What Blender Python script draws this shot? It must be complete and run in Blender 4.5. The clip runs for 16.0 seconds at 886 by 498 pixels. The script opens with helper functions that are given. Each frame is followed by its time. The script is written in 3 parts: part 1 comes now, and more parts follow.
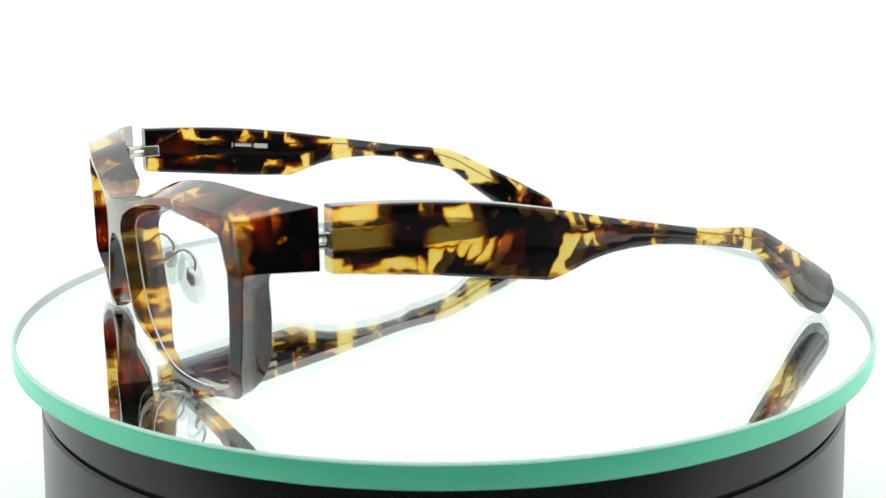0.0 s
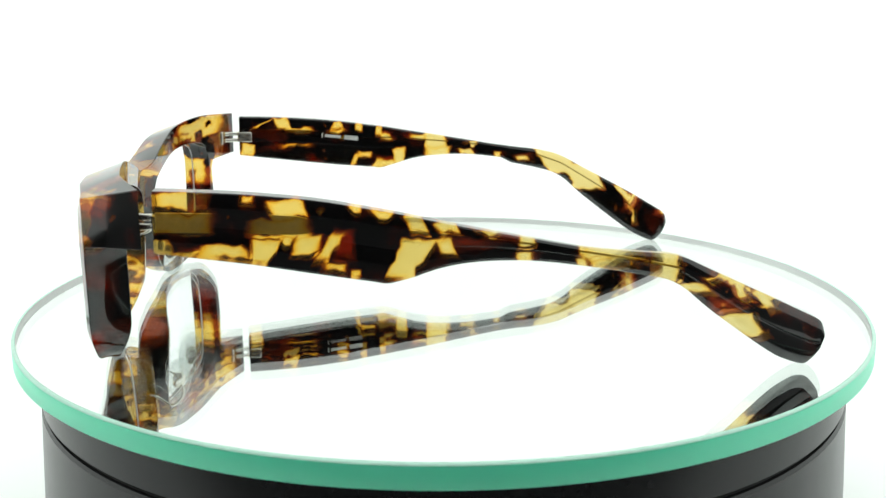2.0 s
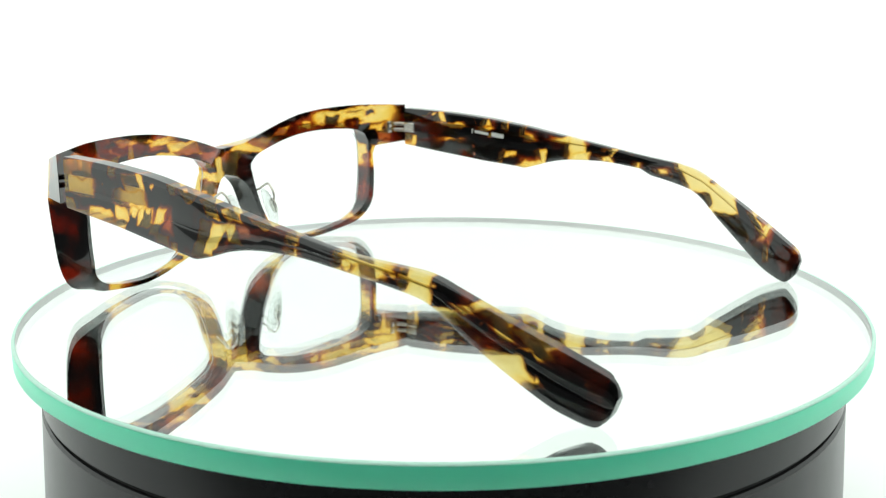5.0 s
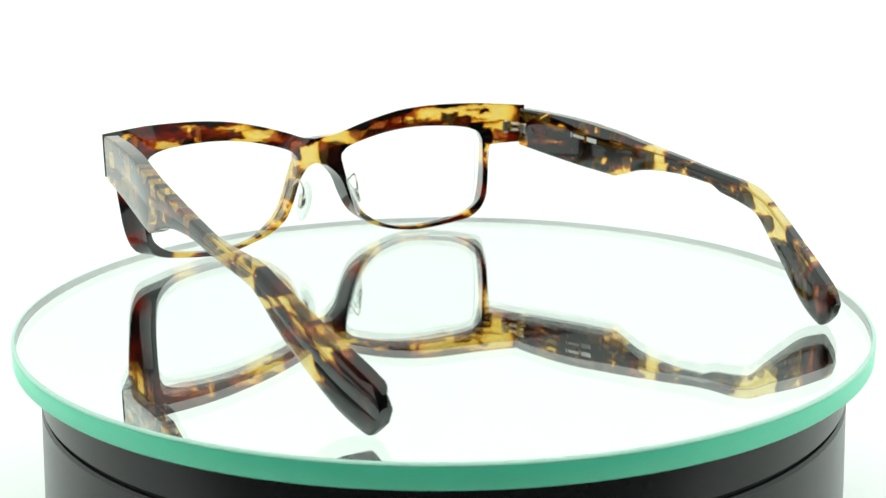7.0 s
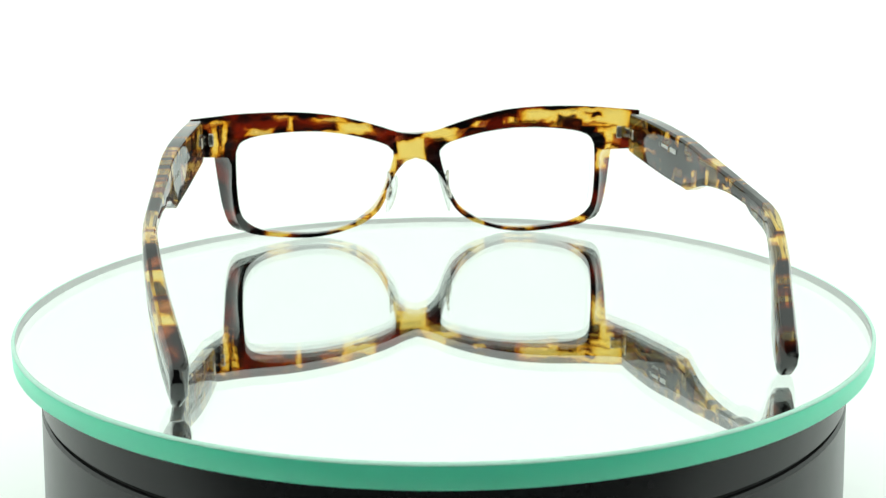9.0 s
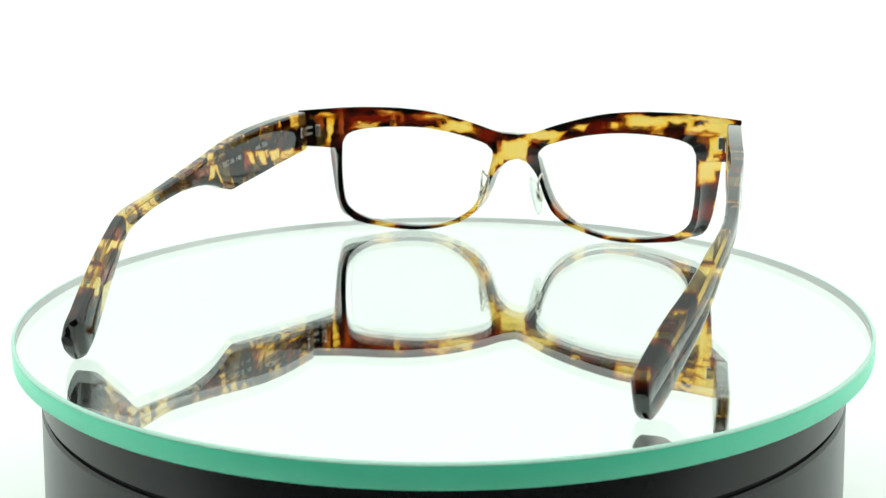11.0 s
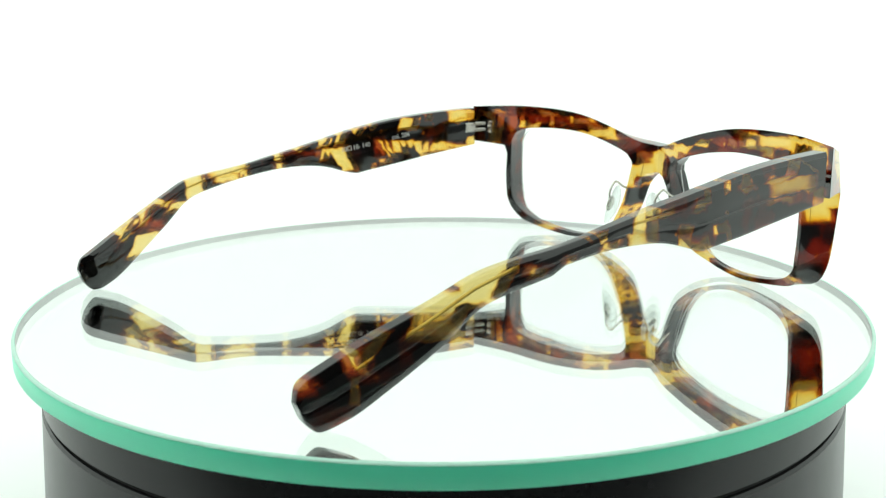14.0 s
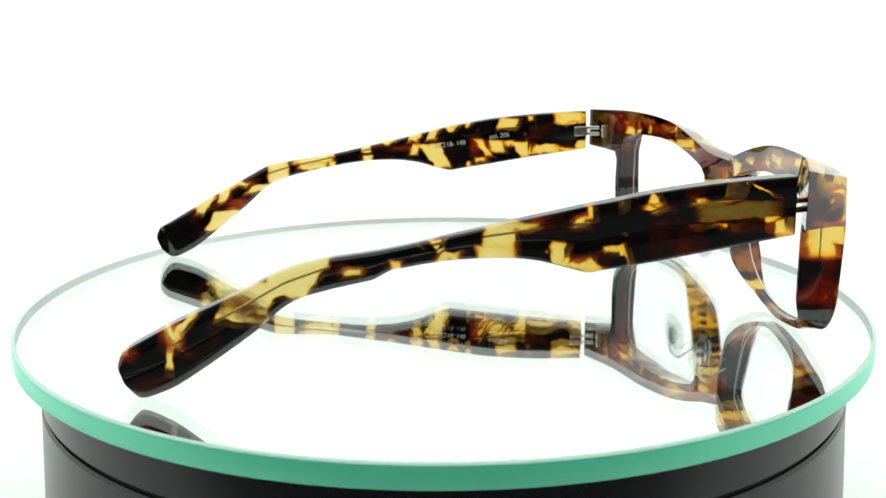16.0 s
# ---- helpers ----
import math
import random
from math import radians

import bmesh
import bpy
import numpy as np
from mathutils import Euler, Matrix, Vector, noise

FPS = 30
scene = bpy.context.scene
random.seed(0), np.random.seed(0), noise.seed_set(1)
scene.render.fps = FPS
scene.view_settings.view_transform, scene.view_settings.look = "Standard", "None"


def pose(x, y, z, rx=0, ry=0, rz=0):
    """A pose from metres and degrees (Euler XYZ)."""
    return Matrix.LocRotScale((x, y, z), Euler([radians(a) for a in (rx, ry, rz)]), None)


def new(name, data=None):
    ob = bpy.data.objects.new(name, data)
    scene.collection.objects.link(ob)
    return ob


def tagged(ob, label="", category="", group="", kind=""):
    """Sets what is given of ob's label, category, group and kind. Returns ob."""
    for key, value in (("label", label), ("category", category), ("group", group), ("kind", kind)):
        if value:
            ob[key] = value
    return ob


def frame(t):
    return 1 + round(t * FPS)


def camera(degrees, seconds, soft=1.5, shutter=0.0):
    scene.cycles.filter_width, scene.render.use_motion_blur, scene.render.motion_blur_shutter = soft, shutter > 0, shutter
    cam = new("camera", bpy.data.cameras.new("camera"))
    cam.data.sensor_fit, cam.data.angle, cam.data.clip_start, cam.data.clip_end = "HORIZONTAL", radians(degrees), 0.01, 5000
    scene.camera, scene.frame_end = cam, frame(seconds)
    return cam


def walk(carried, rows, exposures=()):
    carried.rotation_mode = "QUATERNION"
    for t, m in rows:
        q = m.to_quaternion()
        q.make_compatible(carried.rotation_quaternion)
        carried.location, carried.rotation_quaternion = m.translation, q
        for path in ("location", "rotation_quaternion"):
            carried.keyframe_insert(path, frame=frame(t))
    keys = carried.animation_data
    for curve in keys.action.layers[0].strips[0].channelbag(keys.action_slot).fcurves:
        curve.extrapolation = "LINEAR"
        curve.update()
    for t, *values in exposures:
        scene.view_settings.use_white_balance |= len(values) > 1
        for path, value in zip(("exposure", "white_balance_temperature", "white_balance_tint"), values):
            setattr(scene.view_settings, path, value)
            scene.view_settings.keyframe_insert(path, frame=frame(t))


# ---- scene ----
cam = camera(45.05, 16.0, soft=1.25)
cam.data.dof.use_dof, cam.data.dof.focus_distance, cam.data.dof.aperture_fstop = True, 0.255, 36.0
R = 0.1075          # radius of the glass disc
MM = 0.001
EYE = (0.0, -2.56 * R, 0.705 * R)
CAM = pose(*EYE, 90 - 12.93, 0.28, -0.06)
# the white balance drifts greener while the bright disc fills the view
walk(cam, [(0.0, CAM), (16.0, CAM)], [(0.0, 0.17, 6500, 5), (5.0, 0.18, 6500, 4), (8.0, 0.13, 6500, -1), (14.6, 0.13, 6500, -1), (15.4, 0.17, 6500, 4), (16.0, 0.17, 6500, 5)])

# ---- light: a white photo tent, open and dim on the camera's side ----
world = bpy.data.worlds.new("studio")
world.use_nodes = True
scene.world = world
world.node_tree.nodes["Background"].inputs[0].default_value = (0.957, 1.0, 0.978, 1)
world.node_tree.nodes["Background"].inputs[1].default_value = 1.33


# ---- materials ----
def nodes_of(name):
    m = bpy.data.materials.new(name)
    m.use_nodes = True
    nt = m.node_tree
    return m, nt, nt.nodes, nt.links, nt.nodes["Principled BSDF"]


def plain(name, color, rough=0.4, metal=0.0, bump=0.0, scale=800.0, vary=0.15, ior=1.5):
    m, nt, N, L, b = nodes_of(name)
    tc = N.new("ShaderNodeTexCoord")
    no = N.new("ShaderNodeTexNoise")
    no.inputs["Scale"].default_value = scale
    no.inputs["Detail"].default_value = 5
    L.new(tc.outputs["Object"], no.inputs["Vector"])
    cr = N.new("ShaderNodeValToRGB")
    cr.color_ramp.elements[0].position, cr.color_ramp.elements[1].position = 0.3, 0.7
    cr.color_ramp.elements[0].color = (*[c * (1 - vary) for c in color], 1)
    cr.color_ramp.elements[1].color = (*[min(1, c * (1 + vary)) for c in color], 1)
    L.new(no.outputs["Fac"], cr.inputs["Fac"])
    L.new(cr.outputs["Color"], b.inputs["Base Color"])
    b.inputs["Roughness"].default_value = rough
    b.inputs["Metallic"].default_value = metal
    b.inputs["IOR"].default_value = ior
    if bump:
        bu = N.new("ShaderNodeBump")
        bu.inputs["Strength"].default_value = bump
        bu.inputs["Distance"].default_value = 0.0002
        L.new(no.outputs["Fac"], bu.inputs["Height"])
        L.new(bu.outputs["Normal"], b.inputs["Normal"])
    return m


def gloss_factor(N, L, least, most):
    """Schlick's gloss: least head-on, most at a grazing angle."""
    lw = N.new("ShaderNodeLayerWeight")
    lw.inputs["Blend"].default_value = 0.5
    p = N.new("ShaderNodeMath")
    p.operation = "POWER"
    p.inputs[1].default_value = 3.4
    L.new(lw.outputs["Facing"], p.inputs[0])
    m = N.new("ShaderNodeMath")
    m.operation = "MULTIPLY_ADD"
    m.inputs[1].default_value, m.inputs[2].default_value = most - least, least
    L.new(p.outputs[0], m.inputs[0])
    return m.outputs[0]


def tortoise(name, chips, axis, seed, red=0.0, thin=0.05, dark=(), grow=0.0, embers=(), core=()):
    """Polished acetate: near-black and red-brown sheet with clear amber chips; axis: the coordinate along the part (0: x, 1: y)."""
    m, nt, N, L, b = nodes_of(name)

    def math_node(op, *ins):
        n = N.new("ShaderNodeMath")
        n.operation = op
        for i, v in enumerate(ins):
            if isinstance(v, (int, float)):
                n.inputs[i].default_value = v
            else:
                L.new(v, n.inputs[i])
        return n.outputs[0]

    def noise_node(scale, detail, vec):
        n = N.new("ShaderNodeTexNoise")
        n.inputs["Scale"].default_value, n.inputs["Detail"].default_value = scale, detail
        L.new(vec, n.inputs["Vector"])
        return n

    tc = N.new("ShaderNodeTexCoord")
    mm = N.new("ShaderNodeVectorMath")
    mm.operation = "SCALE"
    mm.inputs["Scale"].default_value = 1000.0
    L.new(tc.outputs["Object"], mm.inputs[0])
    shift = N.new("ShaderNodeVectorMath")
    shift.operation = "ADD"
    shift.inputs[1].default_value = (seed, 2.3 * seed, 0.7 * seed)
    thru = N.new("ShaderNodeVectorMath")
    thru.operation = "MULTIPLY"
    thru.inputs[1].default_value = (1.0, 0.8, 1.0) if axis == 0 else (0.12, 1.0, 1.0)
    L.new(mm.outputs[0], thru.inputs[0])
    L.new(thru.outputs[0], shift.inputs[0])
    # slow and quick wavering, so that the chips get curled and torn outlines
    def waver(scale, detail, reach, to):
        n = noise_node(scale, detail, shift.outputs[0])
        mid = N.new("ShaderNodeVectorMath")
        mid.operation = "SUBTRACT"
        mid.inputs[1].default_value = (0.5,) * 3
        L.new(n.outputs["Color"], mid.inputs[0])
        add = N.new("ShaderNodeVectorMath")
        add.operation = "MULTIPLY_ADD"
        add.inputs[1].default_value = (reach,) * 3
        L.new(mid.outputs[0], add.inputs[0])
        L.new(to, add.inputs[2])
        return add.outputs[0]

    bent = waver(0.5, 0.0, 1.1, waver(0.18, 0.0, 1.8, mm.outputs[0]))
    sep = N.new("ShaderNodeSeparateXYZ")
    L.new(bent, sep.inputs[0])
    u, z = sep.outputs[axis], sep.outputs[2]

    def depth_in(chip):
        """How far inside a leaning, tapering chip, in mm; below zero outside."""
        cu, cz, ru, rz, lean, taper = chip
        pz = math_node("SUBTRACT", z, cz)
        du = math_node("MULTIPLY_ADD", pz, -lean, math_node("SUBTRACT", u, cu))
        dz = math_node("DIVIDE", pz, rz)
        if taper:
            du = math_node("DIVIDE", du, math_node("MAXIMUM", math_node("MULTIPLY_ADD", dz, taper * ru, ru), 0.2 * ru))
        else:
            du = math_node("DIVIDE", du, ru)
        d = math_node("SMOOTH_MAX", math_node("ABSOLUTE", du), math_node("ABSOLUTE", dz), 0.25)
        return math_node("MULTIPLY_ADD", d, -min(ru, rz), min(ru, rz))

    field = None
    for chip in chips:
        e = depth_in(chip)
        field = e if field is None else math_node("SMOOTH_MAX", field, e, 0.2)
    if core:                            # clear only outside the metal core
        flat = N.new("ShaderNodeSeparateXYZ")
        L.new(mm.outputs[0], flat.inputs[0])
        outer = math_node("MULTIPLY_ADD", flat.outputs[1], 0.062, math_node("SUBTRACT", math_node("ABSOLUTE", flat.outputs[0]), 73.24))
        for chip in core:
            field = math_node("MAXIMUM", field, math_node("MINIMUM", depth_in(chip), outer))
    if grow:
        field = math_node("ADD", field, grow)
    for chip in dark:
        field = math_node("MINIMUM", field, math_node("MULTIPLY_ADD", depth_in(chip), -1.0, grow))
    # stray small chips
    stray = noise_node(0.34, 0.8, bent)
    field = math_node("MAXIMUM", field, math_node("MULTIPLY_ADD", stray.outputs["Fac"], 6.0, -4.75))
    field = math_node("MAXIMUM", field, -1.6)
    cloud = noise_node(0.13, 0.6, bent)
    fine = noise_node(1.1, 3.0, shift.outputs[0])
    # dark ground: black to red-brown clouds
    ground = N.new("ShaderNodeValToRGB")
    el = ground.color_ramp.elements
    el[0].position, el[0].color = 0.50 - red, (0.002, 0.0012, 0.0011, 1)
    el[1].position, el[1].color = 0.72 - red, (0.30, 0.030, 0.008, 1)
    e = el.new(0.56 - red)
    e.color = (0.035, 0.0035, 0.002, 1)
    L.new(cloud.outputs["Fac"], ground.inputs["Fac"])
    ember = None
    for chip in embers:
        e = depth_in(chip)
        ember = e if ember is None else math_node("SMOOTH_MAX", ember, e, 0.3)
    warm = N.new("ShaderNodeMapRange")
    warm.inputs["From Min"].default_value, warm.inputs["From Max"].default_value = -0.5, 0.9
    L.new(ember, warm.inputs["Value"])
    sheet = N.new("ShaderNodeMix")
    sheet.data_type = "RGBA"
    sheet.inputs["B"].default_value = (0.34, 0.042, 0.012, 1)
    L.new(warm.outputs[0], sheet.inputs["Factor"])
    L.new(ground.outputs["Color"], sheet.inputs["A"])
    amber = N.new("ShaderNodeValToRGB")
    el = amber.color_ramp.elements
    el[0].position, el[0].color = 0.0, (0.28, 0.045, 0.008, 1)
    el[1].position, el[1].color = 1.0, (1.0, 0.80, 0.31, 1)
    for p, c in ((0.18, (0.62, 0.17, 0.012, 1)), (0.38, (0.97, 0.58, 0.07, 1)), (0.64, (1.0, 0.74, 0.20, 1))):
        e = el.new(p)
        e.color = c
    tone = math_node("MULTIPLY_ADD", fine.outputs["Fac"], 0.3, math_node("MULTIPLY_ADD", field, 0.9, 0.20))
    L.new(tone, amber.inputs["Fac"])
    edge = N.new("ShaderNodeMapRange")
    edge.inputs["From Min"].default_value, edge.inputs["From Max"].default_value = -0.5, -0.12
    L.new(field, edge.inputs["Value"])
    col = N.new("ShaderNodeMix")
    col.data_type = "RGBA"
    L.new(edge.outputs[0], col.inputs["Factor"])
    L.new(sheet.outputs["Result"], col.inputs["A"])
    L.new(amber.outputs["Color"], col.inputs["B"])
    clear = N.new("ShaderNodeMapRange")
    clear.inputs["From Min"].default_value, clear.inputs["From Max"].default_value = -0.5, 0.0
    clear.inputs["To Min"].default_value, clear.inputs["To Max"].default_value = thin, 0.84
    L.new(field, clear.inputs["Value"])
    glow = N.new("ShaderNodeMapRange")       # the red sheet lets some light through
    glow.inputs["From Min"].default_value, glow.inputs["From Max"].default_value = 0.53 - red, 0.66 - red
    glow.inputs["To Max"].default_value = 0.7
    L.new(cloud.outputs["Fac"], glow.inputs["Value"])
    see = math_node("MAXIMUM", math_node("MAXIMUM", clear.outputs[0], glow.outputs[0]), math_node("MULTIPLY", warm.outputs[0], 0.75))
    body = N.new("ShaderNodeMix")            # the sheet itself scatters little
    body.data_type, body.blend_type = "RGBA", "MULTIPLY"
    body.inputs["Factor"].default_value = 1.0
    body.inputs["B"].default_value = (0.45, 0.40, 0.40, 1)
    L.new(col.outputs["Result"], body.inputs["A"])
    L.new(body.outputs["Result"], b.inputs["Base Color"])
    b.inputs["Roughness"].default_value = 0.06
    b.inputs["IOR"].default_value = 1.5
    b.inputs["Coat Weight"].default_value = 0.15     # polished and lacquered
    b.inputs["Coat Roughness"].default_value = 0.03
    root = N.new("ShaderNodeGamma")     # two walls are seen through, so each takes half of the tint
    if axis:                            # the slim tail is paler than the broad front of a temple
        deep = N.new("ShaderNodeMapRange")
        deep.inputs["From Min"].default_value, deep.inputs["From Max"].default_value = -12.0, 22.0
        deep.inputs["To Min"].default_value, deep.inputs["To Max"].default_value = 0.5, 0.76
        L.new(sep.outputs[1], deep.inputs["Value"])
        L.new(deep.outputs[0], root.inputs["Gamma"])
    else:
        root.inputs["Gamma"].default_value = 0.74
    L.new(col.outputs["Result"], root.inputs["Color"])
    tr = N.new("ShaderNodeBsdfTransparent")
    L.new(root.outputs[0], tr.inputs["Color"])
    gl = N.new("ShaderNodeBsdfGlossy")
    gl.inputs["Roughness"].default_value = 0.04
    fr = gloss_factor(N, L, 0.04, 0.95)
    m1 = N.new("ShaderNodeMixShader")
    L.new(fr, m1.inputs["Fac"])
    L.new(tr.outputs[0], m1.inputs[1])
    L.new(gl.outputs[0], m1.inputs[2])
    ms = N.new("ShaderNodeMixShader")
    L.new(see, ms.inputs["Fac"])
    L.new(b.outputs[0], ms.inputs[1])
    L.new(m1.outputs[0], ms.inputs[2])
    L.new(ms.outputs[0], N["Material Output"].inputs["Surface"])
    return m


def glassy(name, tint, gloss, rough=0.02, coating=(1.0, 1.0, 1.0)):
    """Thin clear material: see-through, with a Fresnel gloss."""
    m, nt, N, L, b = nodes_of(name)
    gl = N.new("ShaderNodeBsdfGlossy")
    gl.inputs["Roughness"].default_value = rough
    gl.inputs["Color"].default_value = (*coating, 1)
    tr = N.new("ShaderNodeBsdfTransparent")
    tr.inputs["Color"].default_value = (*tint, 1)
    fr = gloss_factor(N, L, *gloss)
    ms = N.new("ShaderNodeMixShader")
    L.new(fr, ms.inputs["Fac"])
    L.new(tr.outputs[0], ms.inputs[1])
    L.new(gl.outputs[0], ms.inputs[2])
    L.new(ms.outputs[0], N["Material Output"].inputs["Surface"])
    return m


# chips of clear amber in the sheet: along, z, half width, half height in mm, lean, taper
LEFT_UPPER = [
    (55.3, 38.8, 5.2, 1.8, -0.03, 0), (34.4, 37.2, 3.3, 1.9, 0.3, 0), (42, 38.9, 1.1, 0.7, -0.02, 0), (21.4, 37, 1, 1, 0.01, 0.4),
    (16.3, 36.3, 1.7, 1, 0.01, 0.5), (10.2, 34.2, 1.9, 1.6, 0.55, 0), (4.1, 33.3, 1.7, 1.4, 0.46, 0), (-5.3, 32.1, 2, 0.9, 0.04, 0.7),
    (-11.8, 30.8, 1.7, 1.3, 0.04, 0), (-22.7, 28.6, 0.7, 1, 0.06, 0), (-28.9, 27.5, 5.6, 1.2, 0.06, 0), (-40, 25.7, 2.9, 1.6, 0.08, 0)]
LEFT_CORE = [(55.7, 34.8, 6.2, 1.9, -0.03, 0), (36.1, 33.6, 5.3, 1.7, -0.01, 0)]
LEFT_LOWER = [
    (59.4, 29.7, 1.9, 1.4, -0.04, 0), (54.3, 28.5, 3.4, 0.5, -0.03, 0), (47, 28.8, 4.1, 1.5, -0.02, -0.2), (39.5, 28.9, 2.2, 2.4, -0.38, 0.25),
    (35.1, 30.7, 0.9, 1, -0.01, 0.6), (31.2, 30.1, 2.5, 1.9, -0.32, 0), (26.7, 29.5, 1.3, 2.6, -0.66, 0), (25.7, 25.5, 2.1, 0.9, 0, 0),
    (21.2, 24.4, 0.8, 0.7, 0.01, 0), (11, 27.1, 3, 4.3, -0.57, 0.2), (3.9, 29.4, 1.2, 1.6, 0.46, 0), (-11.7, 27.3, 1.5, 1.1, 0.04, 0),
    (-22.7, 25.5, 1, 0.7, 0.06, 0), (-29.2, 25.1, 3.9, 1, 0.07, 0), (-40.4, 22.6, 2.8, 1.8, 0.08, 0)]
LEFT_TAIL = [
    (-46.5, 18.9, 3.1, 1.3, 1.05, 0), (-58, 10.2, 4, 2.7, 0.8, 0), (-63.2, 15.2, 1.4, 2.5, 0.85, 0), (-66.4, 14.9, 3.1, 0.7, -1.96, 0),
    (-57.3, 18.3, 1.5, 2.3, 0.42, 0), (-52.3, 20.8, 2.6, 0.8, 1.11, 0)]
RIGHT_UPPER = [
    (46.9, 38.5, 2.3, 2, 0.38, 0), (41.8, 36.6, 3.2, 0.7, 1.08, 0), (53.2, 38.4, 0.5, 1.3, -1.78, 0), (29.6, 38, 1.6, 1.1, -0.04, -0.3),
    (29.7, 36, 2, 0.5, -0.04, 0), (22.8, 37.1, 1, 1, -0.04, 0), (15.8, 35.5, 0.8, 1.5, -0.03, -0.4), (-2.5, 32.3, 3.3, 2.5, -0.01, 0),
    (3, 33.7, 2.7, 0.8, -0.01, 0), (-15.1, 30.7, 1.1, 1.1, 0.01, 0.6), (43.1, 31.3, 3.3, 0.4, -0.06, 0),
    (13.5, 33.4, 1.4, 0.9, 0.61, 0)]
RIGHT_CORE = [(47.7, 34.3, 7.8, 1.5, -0.06, 0)]
RIGHT_LOWER = [
    (9.5, 27.1, 1.8, 2.7, -0.02, 0), (13.9, 25.2, 3, 1, -0.03, -0.5), (16.5, 25.3, 0.9, 1.4, -0.81, 0), (20.7, 27.8, 2.2, 1, -0.03, 0),
    (23.8, 26.4, 0.8, 1.5, -0.34, 0), (58.3, 30.3, 2.3, 1.9, -0.07, 0), (-3.2, 28.4, 3.8, 1.5, -0.01, 0), (-12.7, 28.1, 2, 0.9, 0.62, 0),
    (-22.8, 26.9, 1, 0.6, 0.01, 0), (-30.8, 25.8, 1.6, 0.8, 0.82, 0)]
RIGHT_TAIL = [
    (-37.4, 28, 2.3, 1.5, 0.61, 0), (-42.8, 24.7, 4.8, 3.8, 0.51, 0), (-50.8, 20.2, 4.7, 4.2, 0.42, 0), (-66.5, 13.8, 1, 2.7, -0.51, 0),
    (-63.5, 15.4, 1, 2.3, 0.89, 0), (-74.9, 10.1, 0.7, 1, 0.07, 0), (-66.6, 7.5, 0.8, 2.1, 0.06, 0)]
FRONT_LEFT = [
    (-63.5, 39.5, 2.5, 0.5, 0.04, 0), (-61.8, 34.5, 0.7, 3.7, 0.13, 0), (-50.7, 35.8, 3.4, 1.1, 0.82, 0), (-40.8, 37.9, 0.5, 1.6, 0.22, 0),
    (-42.6, 40.3, 2.5, 0.6, -0.94, 0), (-19.9, 36.3, 5, 1.9, -0.39, 0), (-28.4, 39.2, 3.7, 0.6, -1.48, 0), (-25.1, 35.1, 7.1, 0.5, -0.98, 0),
    (-1.1, 28.2, 4.6, 3.8, 0, 0), (-46.2, 2.2, 3.3, 0.8, 0.03, 0), (-24.7, 2.4, 4.2, 1, 0.02, 0), (-13.8, 10.4, 1.5, 3.5, 0.7, 0),
    (-10.5, 18, 0.9, 3.8, 0.4, 0)]
FRONT_RIGHT = [
    (8.7, 33.7, 5.2, 1.7, 0.98, 0), (20.9, 37, 2, 1.1, 0.97, 0), (31.8, 37.7, 1.4, 0.7, -0.02, 0), (45.6, 39, 9.9, 2.5, -0.03, 0),
    (61.2, 39.4, 7.4, 2.7, -0.04, 0), (61.3, 28.5, 2.4, 6.8, -0.04, 0), (15.6, 9.2, 1.5, 2.3, -0.71, 0), (34.8, 1.4, 4.1, 0.6, -0.02, 0),
    (54.3, 4.7, 2.5, 0.9, -0.03, 0), (64.8, 33.3, 1.6, 2.5, -0.04, 0)]
FRONT_DARK = [
    (6.1, 28.2, 2.7, 3.2, -0, 0), (38.7, 36.3, 6.1, 1.5, 0.56, 0), (51.1, 37.3, 3.5, 1.6, -0.03, 0), (56.3, 34.4, 2.6, 1.6, -0.63, 0),
    (59.3, 31.8, 2.2, 3.2, -0.04, 0), (58.7, 39.9, 2.2, 0.9, -0.04, 0), (68.2, 31.4, 2.3, 1.8, -0.04, 0)]
# chips of clear red-brown
LEFT_RED = [
    (51.6, 29.2, 3.7, 1.1, -0.03, 0), (41.8, 38.9, 1.3, 1.1, -0.02, 0), (30.2, 29.9, 2.9, 1.9, -0.32, 0), (23.7, 30.1, 2.1, 3.1, 0, 0),
    (0.4, 30.2, 5, 1, 0.03, 0), (-8.4, 31.1, 3.3, 0.9, 0.04, 0), (-12, 27.3, 2.2, 1.1, 0.04, 0), (-52, 20.6, 3.2, 1.2, 0.88, 0),
    (-57.2, 17.6, 2.4, 3, 0.55, 0), (-53.3, 15, 3.3, 1.9, 0.1, 0), (-24.1, 27.3, 1.6, 1.6, 0.06, 0)]
RIGHT_RED = [
    (13.7, 33.9, 2.5, 1.6, 0.61, 0), (29.7, 35.7, 2.7, 0.7, -0.04, 0), (49.2, 30.8, 3.8, 0.7, -0.06, 0), (-12.7, 28.1, 2.9, 1.1, 0.51, 0),
    (-31.1, 26.5, 2.7, 1, 0.61, 0), (-23.1, 27.1, 1.6, 0.7, 0.01, 0), (-66.2, 12.7, 2.8, 3.7, -0.32, 0), (-74.6, 9.5, 1.3, 1.9, 0.07, 0),
    (13.9, 26, 2.9, 1.6, -0.03, 0)]
